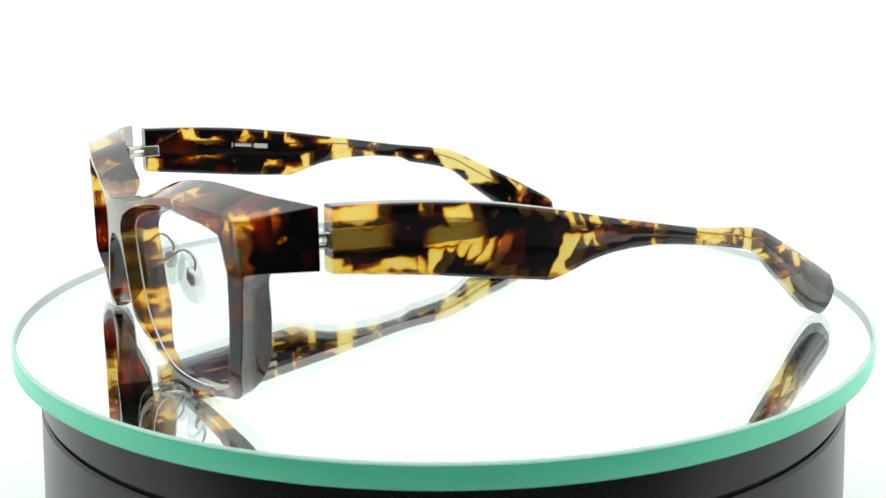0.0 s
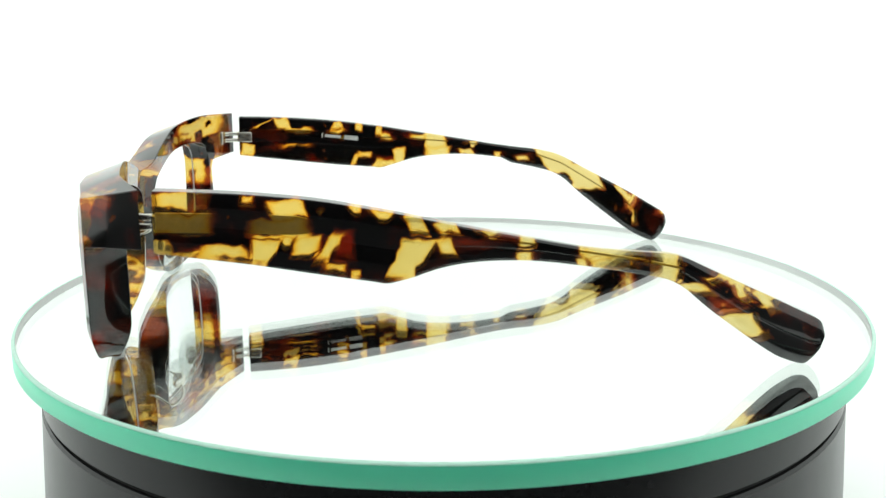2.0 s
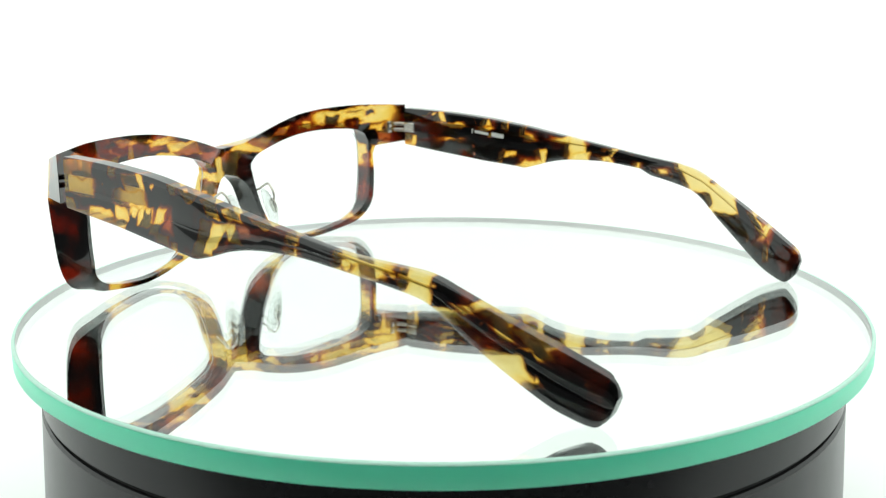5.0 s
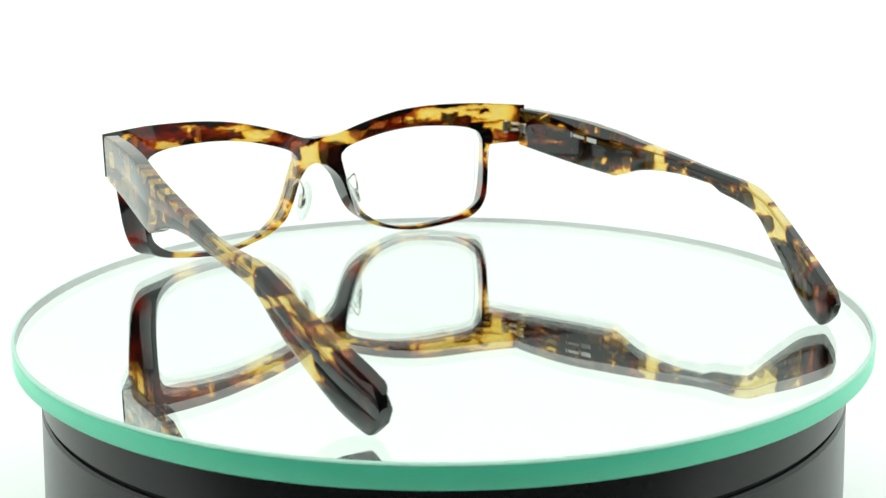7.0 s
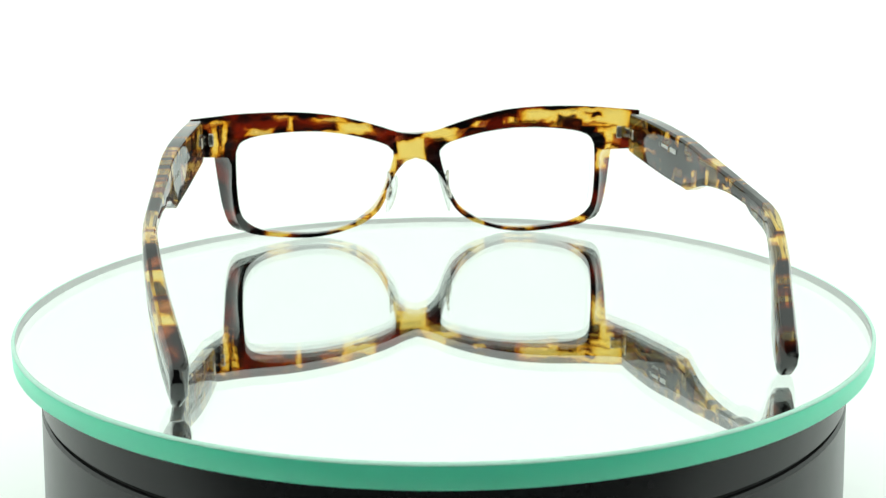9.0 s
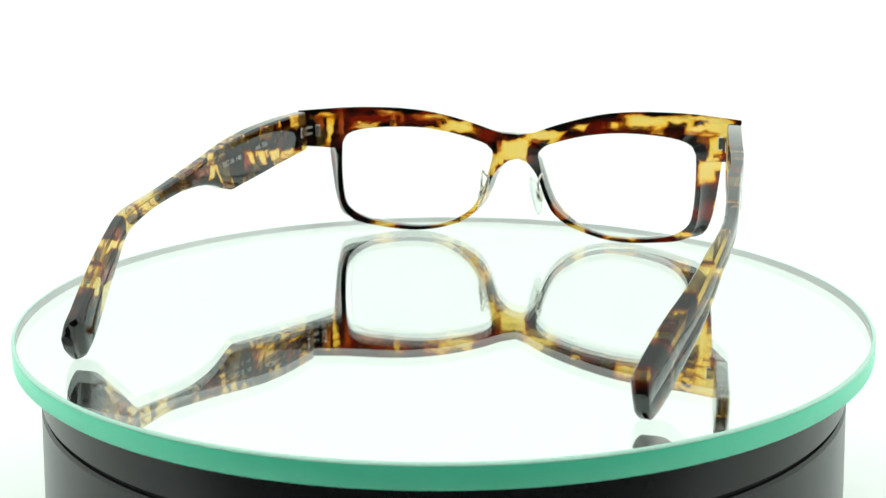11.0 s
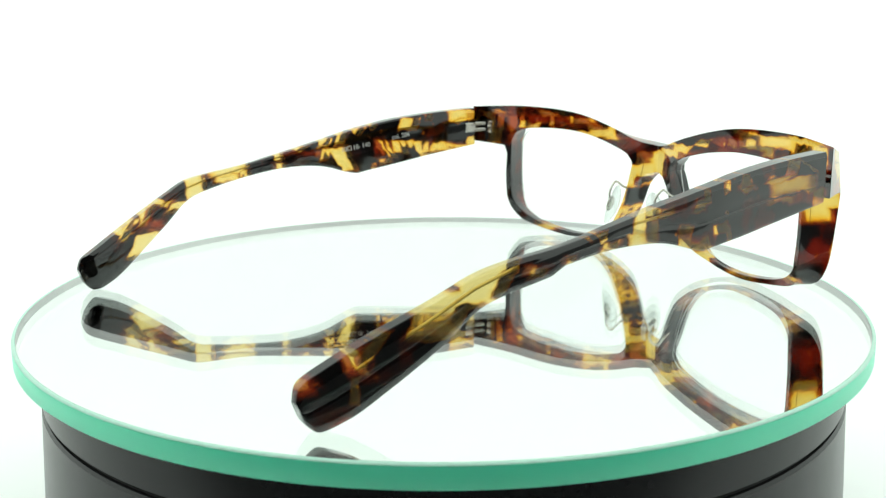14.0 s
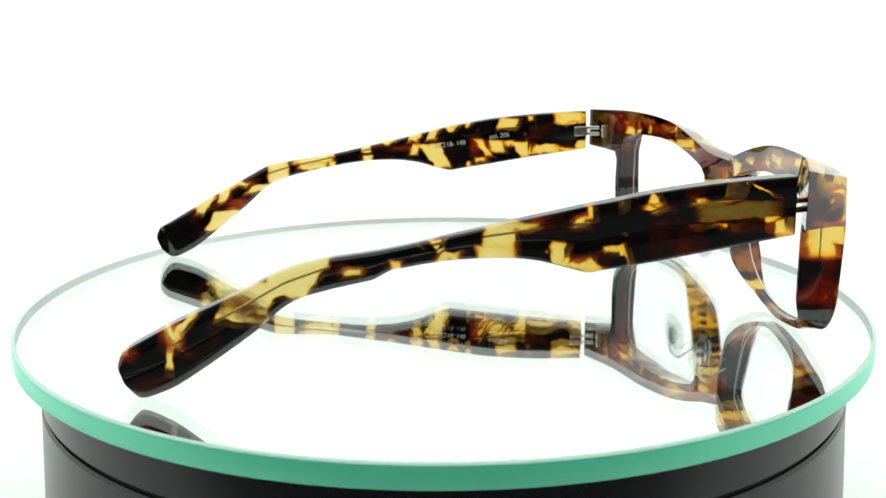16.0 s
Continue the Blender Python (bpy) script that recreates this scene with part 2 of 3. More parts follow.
FRONT_RED = [
    (-46.6, 38.4, 8, 1.7, 0.03, 0), (-55.2, 36.4, 4.3, 3, 0.03, 0), (-34.3, 38.4, 6.9, 1.7, -0.47, 0), (-9.3, 33.8, 5.2, 2, -0.49, 0),
    (13.9, 33.1, 4.6, 1.3, 0.98, 0), (67.4, 30.8, 2.6, 1.8, -0.04, 0), (-60.5, 9.2, 1.4, 2.7, 0.04, 0)]
FRONT_RED += [(-62.5, 8, 2, 3, 0, 0), (64, 22, 1.6, 3, 0, 0), (64, 6, 2, 2.5, 0, 0)]
FRONT_SIDES = [(-64.6, 33, 0.9, 4.2, 0, 0), (63.4, 27.2, 2.2, 2.4, 0, 0), (66, 35, 1.5, 4, 0, 0), (65, 12, 0.9, 4, 0.1, 0),
               (-8.4, 24, 2.2, 3.4, 0.3, 0), (-18.4, 4.4, 1.8, 1.4, 0, 0), (20, 3.4, 2.6, 1.6, 0, 0)]
ACETATE = tortoise("tortoise_front", FRONT_LEFT + FRONT_RIGHT + FRONT_SIDES, 0, 3.0, 0.05, 0.04, FRONT_DARK, 0.08, FRONT_RED)
ACETATE_L = tortoise("tortoise_left", LEFT_UPPER + LEFT_LOWER + LEFT_TAIL, 1, 11.0, -0.05, 0.02, embers=LEFT_RED, core=LEFT_CORE)
ACETATE_R = tortoise("tortoise_right", RIGHT_UPPER + RIGHT_LOWER + RIGHT_TAIL, 1, 29.0, -0.06, 0.02, embers=RIGHT_RED, core=RIGHT_CORE)
STEEL = plain("steel", (0.62, 0.60, 0.55), 0.25, 1.0, vary=0.05)
CORE = plain("core_metal", (0.72, 0.62, 0.30), 0.4, 0.6, vary=0.1)
BLACK = plain("black_plastic", (0.009, 0.009, 0.010), 0.27, vary=0.2, scale=300, ior=1.38)
WHITE = plain("white_sheet", (0.945, 0.95, 0.945), 0.6, vary=0.01, scale=20)
SILVER = plain("silvering", (0.975, 0.985, 0.98), 0.0, 1.0, vary=0.0)
LENS = glassy("lens_glass", (0.99, 0.995, 0.995), (0.01, 0.12), 0.0, (0.75, 0.7, 1.0))
PAD = glassy("clear_pad", (0.86, 0.88, 0.87), (0.10, 0.85), 0.08)
FROST = plain("frosted_edge", (0.75, 0.76, 0.76), 0.35, vary=0.05)
INK = plain("white_print", (0.75, 0.75, 0.72), 0.5, vary=0.05)
GROOVE = plain("groove_black", (0.004, 0.004, 0.004), 0.6)
DARK_WALL = plain("dark_wall_grey", (0.035, 0.035, 0.038), 0.8, vary=0.1, scale=3)
DARK_FLOOR = plain("dark_floor_grey", (0.10, 0.10, 0.105), 0.6, vary=0.1, scale=6)

# glass of the disc: a refracting face, and a ground green edge
GLASS, _, _n, _l, _b = nodes_of("float_glass")
_b.inputs["Base Color"].default_value = (0.95, 0.99, 0.97, 1)
_b.inputs["Transmission Weight"].default_value = 1.0
_b.inputs["Roughness"].default_value = 0.0
_b.inputs["IOR"].default_value = 1.5
EDGE, _, _n, _l, _b = nodes_of("green_glass_edge")
_b.inputs["Base Color"].default_value = (0.15, 0.88, 0.57, 1)
_b.inputs["Roughness"].default_value = 0.3
_t = _n.new("ShaderNodeBsdfTransparent")
_t.inputs["Color"].default_value = (0.85, 1.0, 0.95, 1)
_m = _n.new("ShaderNodeMixShader")
_m.inputs["Fac"].default_value = 0.14
_l.new(_b.outputs[0], _m.inputs[1])
_l.new(_t.outputs[0], _m.inputs[2])
_f = _n.new("ShaderNodeBsdfTranslucent")      # translucent light added over the full edge colour, to brighten the far rim
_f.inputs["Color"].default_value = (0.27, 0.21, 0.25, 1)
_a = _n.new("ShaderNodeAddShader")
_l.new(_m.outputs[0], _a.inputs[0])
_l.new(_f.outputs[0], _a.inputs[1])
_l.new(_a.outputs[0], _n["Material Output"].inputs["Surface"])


# mirror finish that stands in for light reflected inside the glass rim
INNER = plain("inner_reflection", (0.985, 1.0, 0.99), 0.45, 1.0, vary=0.0)
BEVEL = plain("ground_bevel", (0.50, 0.78, 0.66), 0.35, vary=0.06, scale=900)


# ---- helpers ----
def part(name, bm, material, parent=None, label=""):
    me = bpy.data.meshes.new(name)
    bmesh.ops.recalc_face_normals(bm, faces=bm.faces)
    bm.to_mesh(me)
    bm.free()
    me.materials.append(material)
    ob = new(name, me)
    ob.parent = parent
    if label:
        tagged(ob, label)
    return ob


def smooth(ob, angle=40.0, bevel=0.0, segments=2):
    for p in ob.data.polygons:
        p.use_smooth = True
    if bevel:
        mod = ob.modifiers.new("round", "BEVEL")
        mod.width, mod.segments, mod.limit_method, mod.angle_limit = bevel, segments, "ANGLE", radians(32)
        mod.harden_normals = False
    ob.data.set_sharp_from_angle(angle=radians(angle))
    return ob


def lathe(profile, n=128, closed=False):
    """A surface of revolution about z from (radius, z) pairs in metres."""
    bm = bmesh.new()
    rings = []
    for r, z in profile:
        if r == 0:
            rings.append([bm.verts.new((0, 0, z))] * n)
        else:
            rings.append([bm.verts.new((r * math.cos(2 * math.pi * i / n), r * math.sin(2 * math.pi * i / n), z)) for i in range(n)])
    pairs = list(zip(rings, rings[1:])) + ([(rings[-1], rings[0])] if closed else [])
    for a, b in pairs:
        for i in range(n):
            q = [a[i], a[(i + 1) % n], b[(i + 1) % n], b[i]]
            q = list(dict.fromkeys(q))
            if len(q) > 2:
                bm.faces.new(q)
    return bm


def tube(points, radius, sides=8):
    """A round wire through points (metres)."""
    bm = bmesh.new()
    pts = [Vector(p) for p in points]
    rings = []
    for i, p in enumerate(pts):
        d = (pts[min(i + 1, len(pts) - 1)] - pts[max(i - 1, 0)]).normalized()
        a = d.orthogonal().normalized()
        b = d.cross(a)
        if rings:
            prev = rings[-1][0].co - pts[i - 1]
            a = (prev - prev.dot(d) * d).normalized()
            b = d.cross(a)
        rings.append([bm.verts.new(p + radius * (a * math.cos(k * 2 * math.pi / sides) + b * math.sin(k * 2 * math.pi / sides))) for k in range(sides)])
    for r0, r1 in zip(rings, rings[1:]):
        for k in range(sides):
            bm.faces.new((r0[k], r0[(k + 1) % sides], r1[(k + 1) % sides], r1[k]))
    bm.faces.new(rings[0][::-1])
    bm.faces.new(rings[-1])
    return bm


def curve(points, n, closed=False):
    """Catmull-Rom through points, n steps a span."""
    pts = [Vector(p) for p in points]
    m = len(pts)
    out = []
    for i in range(m if closed else m - 1):
        p = [pts[(i + k) % m] if closed else pts[min(max(i + k, 0), m - 1)] for k in (-1, 0, 1, 2)]
        for s in range(n):
            t = s / n
            out.append(0.5 * ((2 * p[1]) + (p[2] - p[0]) * t + (2 * p[0] - 5 * p[1] + 4 * p[2] - p[3]) * t * t + (3 * p[1] - p[0] - 3 * p[2] + p[3]) * t ** 3))
    if not closed:
        out.append(pts[-1])
    return out


def lerp(x, xs, ys):
    return float(np.interp(x, xs, ys))


# ---- setting: white sweep; unseen dark wall and floor added on the camera's side ----
def backdrop():
    bm = bmesh.new()
    prof = [(-0.15, -0.075), (0.9, -0.075)]
    for i in range(1, 13):
        a = math.pi / 2 * i / 12
        prof.append((0.9 + 0.5 * math.sin(a), -0.075 + 0.5 * (1 - math.cos(a))))
    prof.append((1.4, 1.3))
    rows = [[bm.verts.new((x, y, z)) for x in (-1.5, 1.5)] for y, z in prof]
    for a, b in zip(rows, rows[1:]):
        bm.faces.new((a[0], a[1], b[1], b[0]))
    ob = part("backdrop", bm, WHITE)
    smooth(ob, 60)
    tagged(ob, "seamless white photo sweep behind the turntable", "backdrop", kind="structure")


def dark_wall():
    # unseen wall, added so that glossy faces towards the camera reflect dark
    bm = bmesh.new()
    bmesh.ops.create_cube(bm, size=1, matrix=Matrix.Translation((0, -0.62, 0.25)) @ Matrix.Diagonal((2.2, 0.04, 0.66, 1)))
    ob = part("wall_unseen", bm, DARK_WALL)
    tagged(ob, "unseen dark grey wall added behind the camera, for dark reflections", "wall", kind="structure")


def table():
    # unseen slab, added to keep white floor out of the reflections
    bm = bmesh.new()
    bmesh.ops.create_cube(bm, size=1, matrix=Matrix.Translation((0, -0.375, -0.097)) @ Matrix.Diagonal((3.0, 0.45, 0.04, 1)))
    ob = part("dark_front_floor", bm, DARK_FLOOR)
    tagged(ob, "unseen dark grey slab added before the white sweep, for dark reflections", "table", kind="structure")


backdrop()
dark_wall()
table()

# ---- turntable ----
H = 0.0052


def turntable_base():
    rb = 0.949 * R
    base = tagged(new("turntable_base"), "glossy black round turntable base with a thin groove", "turntable")
    drum = part("drum", lathe([(0, -0.0745), (rb + 0.0025, -0.0745), (rb + 0.0012, -H - 0.034), (rb + 0.0002, -H - 0.0127), (rb - 0.0004, -H - 0.0121), (0, -H - 0.0121)]), BLACK, base)
    smooth(drum, 30)
    part("groove", lathe([(rb - 0.0012, -H - 0.0125), (rb - 0.0012, -H - 0.0105)]), GROOVE, base)
    ring = part("upper_ring", lathe([(0, -H - 0.0111), (rb - 0.0005, -H - 0.0111), (rb, -H - 0.0106), (rb, -H - 0.0018), (rb - 0.0005, -H - 0.0013), (0, -H - 0.0013)]), BLACK, base)
    smooth(ring, 30)
    # near-black filler, put where the overhanging glass shades the gap
    part("gap_ring", lathe([(rb - 0.003, -H - 0.0014), (rb - 0.003, -H - 0.0001), (rb - 0.012, -H - 0.0001)]), GROOVE, base, "black filler ring for the shaded gap under the glass")
    return base


def mirror_disc():
    disc = tagged(new("mirror_disc"), "round silvered glass plate with a ground green edge", "mirror")
    g = R - 0.0009
    face = part("glass_face", lathe([(0, 0), (R * 0.3, 0), (R * 0.7, 0), (g, 0)], 192), GLASS, disc, "clear float glass")
    if face.data.polygons[0].normal.z < 0:
        face.data.flip_normals()
    # added reflector, no real part: keeps the far rim bright
    wall = part("rim_mirror", lathe([(g, -0.0001), (g, -H)], 192), INNER, disc, "added mirror band that imitates reflection inside the glass rim")
    smooth(wall, 60)
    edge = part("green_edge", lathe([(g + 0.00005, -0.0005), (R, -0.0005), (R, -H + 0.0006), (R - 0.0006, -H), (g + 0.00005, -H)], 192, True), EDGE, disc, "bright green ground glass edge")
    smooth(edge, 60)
    bevel = part("bevel", lathe([(g + 0.00005, -0.0004), (g + 0.00005, 0), (R - 0.0002, -0.00005), (R, -0.0004)], 192, True), BEVEL, disc, "pale ground bevel round the rim")
    smooth(bevel, 60)
    part("silvering", lathe([(0, -H + 0.0001), (R * 0.5, -H + 0.0001), (g - 0.0001, -H + 0.0001)], 192), SILVER, disc)
    return disc


# ---- spectacles; x to the wearer's right, y ahead, in mm ----
def y_back(x):
    return lerp(abs(x), [0, 8, 30, 57, 64, 71], [79, 75.5, 74.3, 69.5, 66.5, 62.8])


def y_front(x):
    return lerp(abs(x), [0, 8, 30, 50, 60, 65.6, 71], [84.0, 83.8, 82.2, 79.4, 76.6, 75.4, 70.5])


# one half of the front, station by station: lens opening x, z; outer edge x, z at the back; how far the front edge reaches outwards
HALF = [
    (7.8, 28.5, 0, 29.6, 1), (9.2, 30.0, 0, 33.7, 1), (11, 31.1, 4.8, 34.4, .9), (16, 32.7, 12, 36.9, .5), (23, 34.4, 20, 39.2, .42),
    (31, 35.5, 29, 41.1, .48), (38, 35.8, 38, 42.1, .54), (46, 35.5, 47, 42.4, .56), (52.3, 34.7, 58, 42.2, .6)]
# the outer side: lens opening, front corner, back corner
SIDE = [
    (56.2, 33.2, 64.0, 38.6, 71.3, 41.4), (57.6, 31.2, 65.6, 29.2, 71.3, 29.6), (58.1, 29, 65.7, 28.6, 60.6, 28.6), (58.3, 20, 64.8, 19, 60.0, 19),
    (57.7, 11.5, 63.6, 10.6, 59.5, 11.3), (56, 7.5, 61.0, 4.8, 58.0, 6.0)]
HALF_LOW = [
    (52, 4.4, 54.5, 2.8, 1), (46, 2.6, 46.4, 1.2, 1), (37, 1.6, 37.1, .2, 1), (29.5, 1.9, 29.3, .7, 1), (23, 3.7, 21.9, 2.7, 1), (18, 6.5, 17.2, 4.9, 1),
    (14, 10, 12.9, 8.7, 1), (11.2, 15, 9.9, 14, 1), (9, 21.5, 7.2, 20.8, 1), (7.9, 26, 3.2, 24.9, 1), (7.7, 27.2, 0, 25.7, 1)]


def stations():
    def full(xi, zi, xo, zo, k):
        k = max(k, min(1, 1.3 / math.hypot(xo - xi, zo - zi)))
        return [xi, zi, xi + (xo - xi) * k, zi + (zo - zi) * k, xo, zo, 0]
    rows = [full(*h) for h in HALF] + [[*r, 1 if r[4] > 70 else 0] for r in SIDE] + [full(*h) for h in HALF_LOW]
    out = []
    n = len(rows)
    for i in range(n):
        p = [np.array(rows[(i + j) % n][:6], float) for j in (-1, 0, 1, 2)]
        corner = rows[i][6] or rows[(i + 1) % n][6] or i >= n - 2 or i < 2
        steps = 1 if i == n - 1 or i == 0 else 3
        for s in range(steps):
            t = s / steps
            c = 0.5 * (2 * p[1] + (p[2] - p[0]) * t + (2 * p[0] - 5 * p[1] + 4 * p[2] - p[3]) * t * t + (3 * p[1] - p[0] - 3 * p[2] + p[3]) * t ** 3)
            lin = p[1] + (p[2] - p[1]) * t
            if corner:
                c = np.array([*c[:2], *lin[2:]])
            out.append((c, i == n - 1 or i == 0))
    return out


def low_of(z):
    return max(0.0, min(1.0, (10.5 - z) / 7))


def front_frame(parent):
    bm = bmesh.new()
    for side in (-1, 1):
        rings, closing = [], []
        for (xi, zi, xf, zf, xo, zo), close in stations():
            if side > 0 and zo > 33:
                zo, zf = zo + 0.6 * min(1, xo / 30), zf + 0.6 * min(1, xo / 30)
            low = low_of(zi)
            yi, yf = y_front(xi) - 2.4 * low, y_front(xf) - 2.4 * low
            yb, yj = y_back(xo) + 2.9 * low, y_back(xi) + 2.9 * low
            # the opening widens a little towards the front, but not along the thin lower rim
            d = math.hypot(xf - xi, zf - zi)
            f = lerp(zi, [8, 12, 31, 33], [0, 0.2, 0.2, 0.5]) if xi < 50 else lerp(zi, [5, 9, 30, 34], [0.3, 0.52, 0.52, 0.4])
            f = min(f, (1.4 if xi < 50 else 4.0) / max(d, 0.1))
            # the side below the end piece is scooped out
            scoop = lerp(zi, [5, 9, 24, 29], [0.2, 0.9, 0.9, 0.2]) if xi > 55.5 and xo < 70 else 0.0
            side_of = [((1 - k) * xf + k * xo - scoop * w, (1 - k) * yf + k * yb, (1 - k) * zf + k * zo) for k, w in ((0.1, 0.3), (0.32, 0.85), (0.65, 1.0))]
            ring = [(xi + f * (xf - xi), yi, zi + f * (zf - zi)), (xf, yf, zf), *side_of, (xo, yb, zo), (xi, yj, zi)]
            rings.append([bm.verts.new((side * max(x, 0) * MM, y * MM, z * MM)) for x, y, z in ring])
            closing.append(close)
        n = len(rings)
        for i in range(n):
            a, b = rings[i], rings[(i + 1) % n]
            for j in range(7):
                if 0 < j < 5 and closing[i]:
                    continue          # open towards the other half at the bridge
                bm.faces.new((a[j], a[(j + 1) % 7], b[(j + 1) % 7], b[j]))
    bmesh.ops.remove_doubles(bm, verts=bm.verts, dist=0.00005)
    ob = part("front_frame", bm, ACETATE, parent, "thick carved tortoiseshell acetate front")
    return smooth(ob, 35, 0.0007, 4)


LEFT_OUT = ([-80, -62, -50, -29, 4, 16, 36, 62], [61.4, 67.2, 70.3, 73.2, 74, 74.3, 72.8, 71.3])
TEMPLE = [  # upper y, z; lower y, z; thickness
    (60.3, 41.1, 60.5, 28.8, 4.2), (45, 40.5, 45, 26.9, 4.2), (30, 39.2, 30, 25.1, 4.0), (20, 37.6, 19, 23.9, 3.8), (14, 36.5, 15.6, 23.4, 3.6),
    (9, 35.4, 11.5, 24.3, 3.5), (0, 33.4, 3, 26.2, 3.4), (-12, 31, -11, 26.5, 3.1), (-24, 28.7, -24, 24.9, 3.0), (-36, 27.3, -37, 22.4, 3.3),
    (-43, 26.2, -43.5, 20.0, 3.6), (-50, 22.8, -50.5, 14.0, 4.0), (-64.5, 15.3, -63.3, 4.2, 4.4), (-72, 11.3, -68.6, 1.2, 4.4), (-75.4, 9.4, -72.2, -0.05, 4.1), (-76.4, 7.8, -73.9, 0.7, 3.4), (-76.8, 6.4, -75.4, 2.4, 2.7)]


def out_of(y, side=-1):
    """How far out the temple's outer face stands, smoothed; the right one bows out more."""
    bow = lerp(y, [-76, -62, -52, -40, -20, 5], [0, 0.2, 1.2, 2.0, 1.3, 0]) if side > 0 else 0
    return bow + sum(lerp(y + d, *LEFT_OUT) for d in (-6, -3, 0, 3, 6)) / 5


def lift_right(y):
    return lerp(y, [-76, -73, -65, -50, -43, -36, -24, -12, 0, 9, 20, 30], [0, .3, .7, .7, .9, 1.6, 1.7, 1.5, 1.2, .7, .2, 0])


def temple(parent, side, material):
    bm = bmesh.new()
    rings = []
    # smooth stations along the temple
    for row in curve([(a, b, c, d) for a, b, c, d, th in TEMPLE], 4):
        up, lo = Vector(row[:2]), Vector(row[2:])
        if side < 0:            # the left one is a little longer
            up.x, lo.x = (q + 0.04 * min(0, q + 43) for q in (up.x, lo.x))
            lo.y -= lerp(lo.x, [-2, 11, 20, 42], [0, 0.9, 0.8, 0])
        if side > 0:            # the right temple is bent a little higher
            up.y += lift_right(up.x)
            lo.y += lift_right(lo.x) * (0.8 if lo.x > -25 else 0.1)
        th = lerp(-up.x, [-q[0] for q in TEMPLE], [q[4] for q in TEMPLE])
        ring = []
        # outer face with a raised crease, then the inner face; the tail is rounder
        r = lerp(up.x, [-60, -38, -10, 20], [0.85, 0.8, 0.5, 0.35])
        e = lerp(up.x, [-60, -38, -10, 20], [0.17, 0.22, 0.12, 0.06])
        for f, out in ((0.0, r), (e * .45, r * .35), (e, 0.05), (e + .05, 0.01), (0.46, -0.03), (0.5, 0.12), (0.54, -0.01), (.95 - e, 0.03), (1 - e, 0.09), (1 - e * .45, r * .45), (1.0, r * 1.1)):
            p = up.lerp(lo, f)
            ring.append((side * (out_of(p.x, side) - out), p.x, p.y))
        for f, out in ((1.0, r * 1.1), (1 - e * .45, r * .4), (1 - e, 0.0), (e, 0.0), (e * .45, r * .35), (0.0, r)):
            p = up.lerp(lo, f)
            ring.append((side * (out_of(p.x, side) - th + out), p.x, p.y))
        rings.append([bm.verts.new((x * MM, y * MM, z * MM)) for x, y, z in ring])
    n = len(rings[0])
    for a, b in zip(rings, rings[1:]):
        for j in range(n):
            bm.faces.new((a[j], a[(j + 1) % n], b[(j + 1) % n], b[j]))
    bm.faces.new(rings[0])
    bm.faces.new(rings[-1])
    ob = part("temple", bm, material, parent)
    return smooth(ob, 38, 0.00025, 2)


def lens(parent, side):
    bm = bmesh.new()
    loop = [(c[0] + 0.2 * (c[0] > 33) - 0.2 * (c[0] < 33), c[1]) for c, _ in stations()]
    f = []
    for dy in (0.8, -0.8):
        f.append([bm.verts.new((side * x * MM, (y_front(x) - 3.0 + dy) * MM, z * MM)) for x, z in loop])
    bm.faces.new(f[0])
    bm.faces.new(f[1][::-1])
    glass = part("lens", bm, LENS, parent, "clear coated lens")
    bm = bmesh.new()
    f = [[bm.verts.new((side * (x + 0.25 * (32 - x) / 26) * MM, (y_front(x) - 3.0 + dy) * MM, (z + 0.25 * (19 - z) / 17) * MM)) for x, z in loop] for dy in (0.2, -0.2)]
    for i in range(len(loop)):
        j = (i + 1) % len(loop)
        bm.faces.new((f[0][i], f[1][i], f[1][j], f[0][j]))
    part("lens_edge", bm, FROST, glass, "frosted ground lens edge")
    return glass


def box(x0, x1, y0, y1, z0, z1):
    bm = bmesh.new()
    bmesh.ops.create_cube(bm, size=1, matrix=Matrix.Translation(((x0 + x1) / 2 * MM, (y0 + y1) / 2 * MM, (z0 + z1) / 2 * MM))
                          @ Matrix.Diagonal(((x1 - x0) * MM, (y1 - y0) * MM, (z1 - z0) * MM, 1)))
    return bm


def core_bar(parent, side):
    """The metal core let into the temple, with a pointed end."""
    bm = bmesh.new()
    rings = []
    for y, h, dz in ((60.0, 1.9, 0), (44, 1.9, -.3), (33, 1.8, -.7), (30, 1.3, -.9), (27, .25, -1.1), (10, .22, -2.2), (-12, .2, -5), (-36, .2, -9.3), (-44, .2, -11.4), (-52, .2, -16.0), (-66, .2, -24.5)):
        z = 34.8 + dz + (lift_right(y) if side > 0 else 0)
        x = out_of(y, side) - 1.3
        rings.append([bm.verts.new((side * (x + a) * MM, y * MM, (z + b) * MM)) for a, b in ((-.35, -h), (.35, -h), (.35, h), (-.35, h))])
    for a, b in zip(rings, rings[1:]):
        for j in range(4):
            bm.faces.new((a[j], a[(j + 1) % 4], b[(j + 1) % 4], b[j]))
    bm.faces.new(rings[0])
    bm.faces.new(rings[-1])
    return smooth(part("core_wire", bm, CORE, parent, "brass-toned metal core wire inside the acetate"), 30)


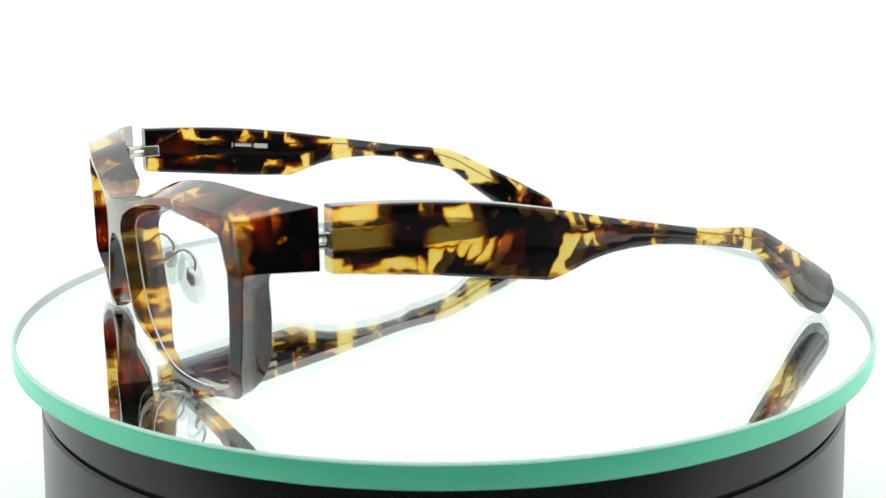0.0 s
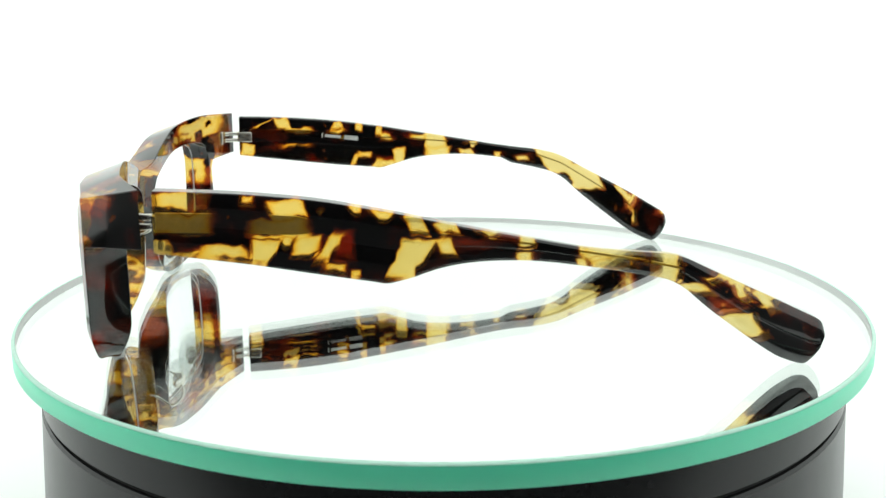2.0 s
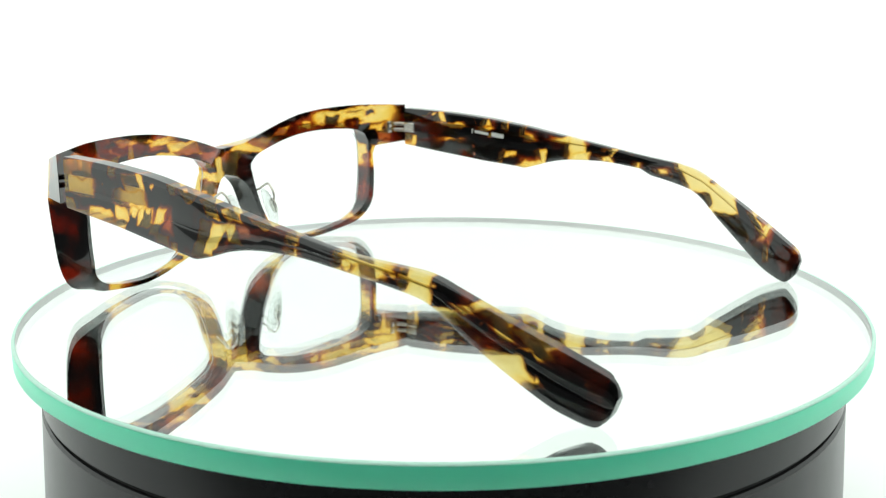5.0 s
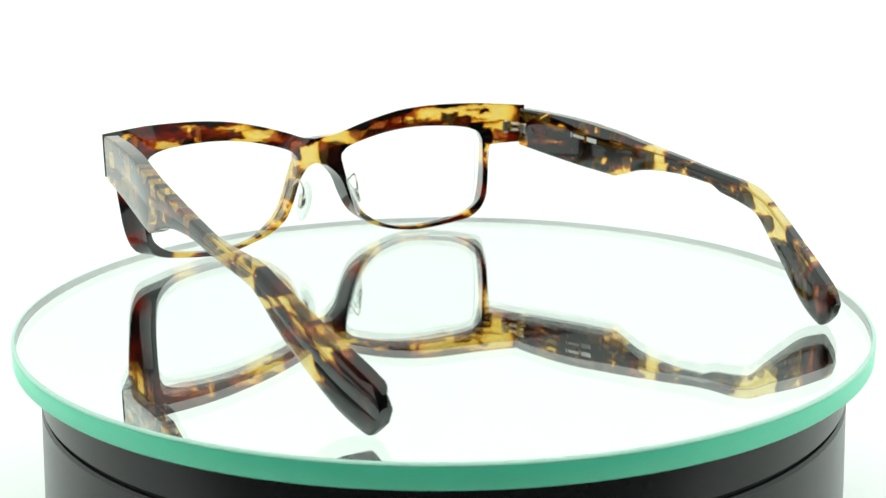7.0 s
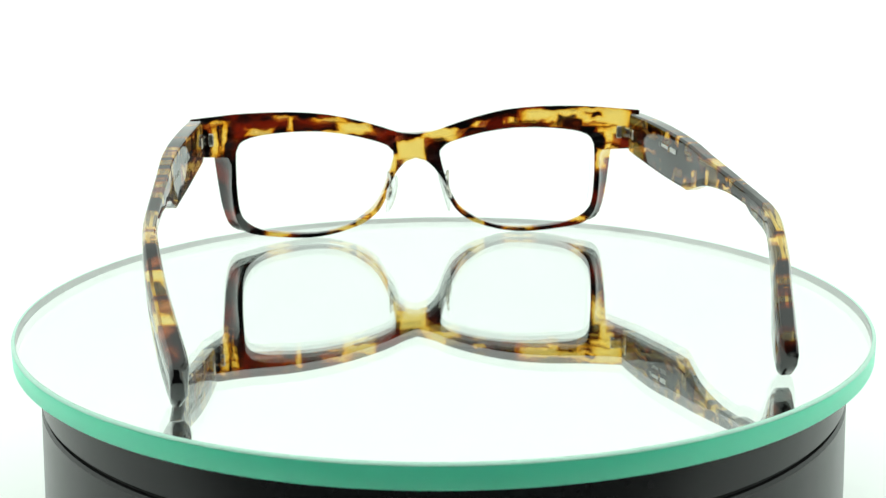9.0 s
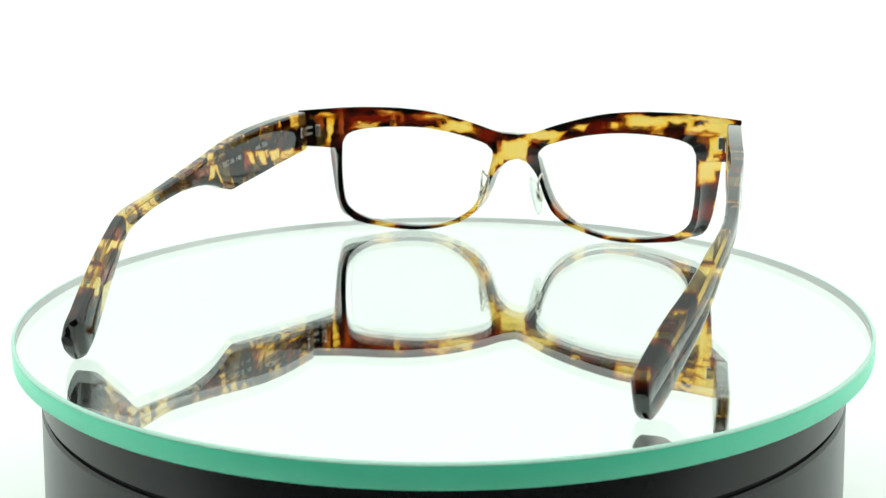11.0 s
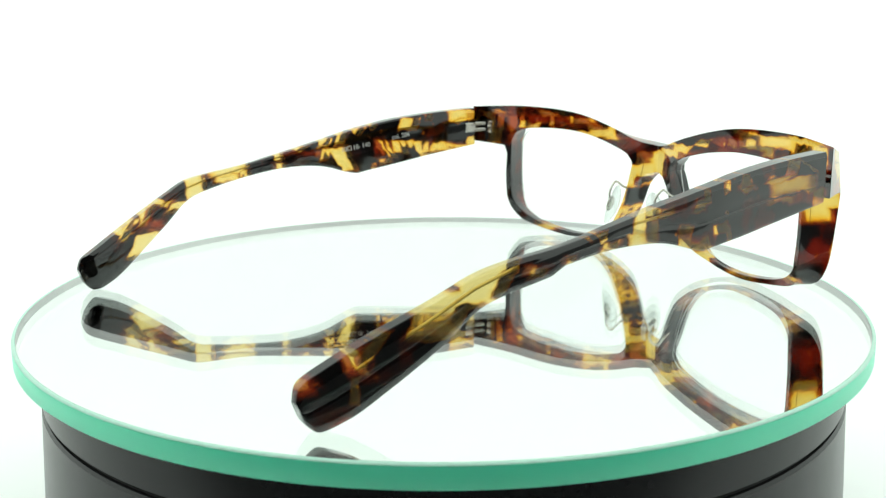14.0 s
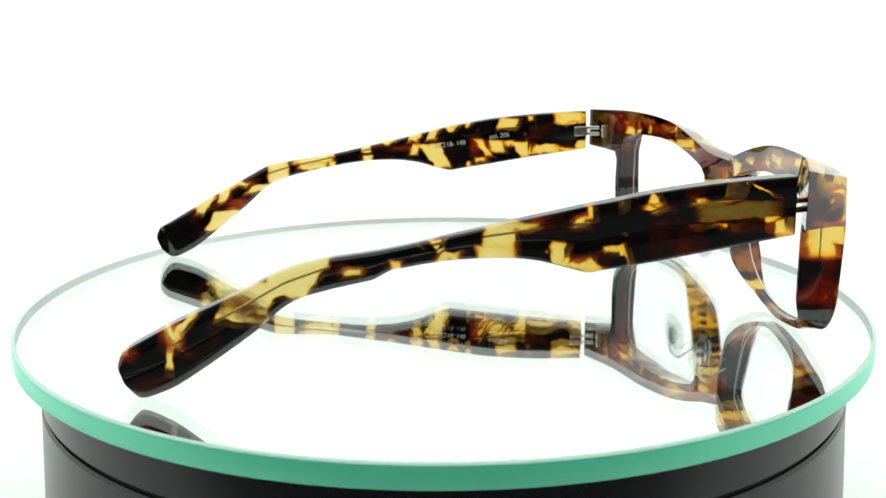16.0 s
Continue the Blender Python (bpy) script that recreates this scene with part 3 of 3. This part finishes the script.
def hinge(parent, side):
    h = part("hinge", box(*sorted((side * 67.2, side * 70.2)), 56.5, 60.9, 33.0, 36.2), STEEL, parent, "small bright steel hinge")
    smooth(h, 30, 0.0003)
    for z in (33.6, 35.6):
        p = part("prong", tube([(side * 68.8 * MM, 60.5 * MM, z * MM), (side * 68.6 * MM, 62.5 * MM, z * MM), (side * 67.0 * MM, 66.4 * MM, z * MM)], 0.0007), STEEL, h)
        smooth(p, 50)
    leaf = part("front_leaf", box(*sorted((side * 64.6, side * 67.6)), 65.2, 66.4, 32.6, 36.6), STEEL, h)
    smooth(leaf, 30, 0.0003)


def nose_pad(parent, side):
    c = Vector((side * 8.7, 69.5, 15.4))
    up = Vector((side * -3.6, 1.5, 13.0)).normalized()
    ahead = Vector((side * 0.25, 1.0, 0.0))
    ahead = (ahead - ahead.dot(up) * up).normalized()
    nrm = up.cross(ahead).normalized()
    bm = bmesh.new()
    bmesh.ops.create_uvsphere(bm, u_segments=24, v_segments=12, radius=1)
    for v in bm.verts:
        q = v.co.copy()
        v.co = (c + up * q.x * 6.4 * (1 - 0.08 * q.y) + ahead * q.y * 3.2 + nrm * (q.z * 0.8 + 0.5 * q.x * q.x)) * MM
    pad = part("nose_pad", bm, PAD, parent, "clear silicone nose pad on a wire arm")
    smooth(pad, 60)
    out = nrm if nrm.x * side > 0 else -nrm
    clamp = c + out * 1.2
    bm = bmesh.new()
    bmesh.ops.create_uvsphere(bm, u_segments=12, v_segments=8, radius=1)
    for v in bm.verts:
        q = v.co.copy()
        v.co = (clamp + up * q.x * 2.5 + ahead * q.y * 1.8 + out * q.z * 0.7) * MM
    smooth(part("clamp", bm, STEEL, pad, "small steel pad clamp"), 60)
    pts = curve([clamp * MM, (clamp + up * 3.5 + ahead * -1.0 + out * 0.8) * MM, (clamp + up * 6.5 + ahead * 1.5 + out * 1.4) * MM, (side * 9.6 * MM, 74.5 * MM, 20.5 * MM), (side * 9.0 * MM, 78.0 * MM, 19.0 * MM)], 6)
    smooth(part("pad_arm", tube(pts, 0.00036), STEEL, pad, "bent steel wire"), 60)


def print_on(parent, text, y, z, size, side):
    """White printing on the inner face of a temple."""
    cu = bpy.data.curves.new("lettering", "FONT")
    cu.body, cu.size, cu.extrude, cu.align_x = text, size * MM, 0.00002, "CENTER"
    tmp = bpy.data.objects.new("lettering", cu)
    scene.collection.objects.link(tmp)
    me = bpy.data.meshes.new_from_object(tmp.evaluated_get(bpy.context.evaluated_depsgraph_get()))
    bpy.data.objects.remove(tmp)
    ob = new("lettering", me)
    me.materials.clear()
    me.materials.append(INK)
    ob.parent = parent
    place(ob, y, z, side)
    return ob


def place(ob, y, z, side):
    """Lay ob's own xy plane on the inner face at y, z, to be read from the middle."""
    x = out_of(y) - lerp(-y, [-q[0] for q in TEMPLE], [q[4] for q in TEMPLE]) - 0.09
    slope = math.atan2(out_of(y + 4) - out_of(y - 4), 8)
    inward = Vector((-side * math.cos(slope), math.sin(slope), 0))
    right = Vector((0, 0, 1)).cross(inward).normalized()
    drop = -0.11 * (1 if right.y < 0 else -1)
    right = (right + Vector((0, 0, drop))).normalized()
    up = inward.cross(right).normalized()
    m = Matrix((right, up, inward)).transposed().to_4x4()
    m.translation = Vector((side * x, y, z)) * MM
    ob.matrix_basis = m


def spectacles():
    root = tagged(new("spectacles"), "tortoiseshell acetate spectacles, open, resting on the mirror disc", "glasses")
    front_frame(root)
    for side, mat in ((-1, ACETATE_L), (1, ACETATE_R)):
        t = temple(root, side, mat)
        core_bar(t, side)
        hinge(root, side)
        lens(root, side)
        nose_pad(root, side)
        if side < 0:
            for text, y, z in (("col.", 29.7, 32.8), ("206", 33.3, 33.2), ("50\u25a1", 11.9, 30.0), ("18-", 15.5, 30.4), ("140", 18.9, 30.8)):
                print_on(t, text, y, z, 2.1, side)
        else:
            # maker's mark: plain bars
            for dy, w, h in ((5.6, 0.35, 1.5), (2.2, 5.2, 0.9), (-3.6, 4.4, 1.4)):
                bm = bmesh.new()
                bmesh.ops.create_cube(bm, size=1, matrix=Matrix.Diagonal((w * MM, h * MM, 0.00004, 1)))
                place(part("lettering", bm, INK, t), 28.6 + dy, 34.1 + 0.11 * dy, side)
    return root


turntable_base()
DISC = mirror_disc()
SPECS = spectacles()


def motions():
    # the disc turns steadily, clockwise from above, and carries the spectacles
    rows = [(0.25 * i, 0.25 * i * 12.374) for i in range(65)]
    u = Vector((0.47623, -0.87932, 0)) * -0.0073 * R
    walk(DISC, [(t, pose(0, 0, 0, 0, 0, -a)) for t, a in rows])
    walk(SPECS, [(t, pose(0, 0, 0, 0, 0, -a) @ pose(u.x, u.y, 0.0001, 0, 0, 118.44)) for t, a in rows])


motions()
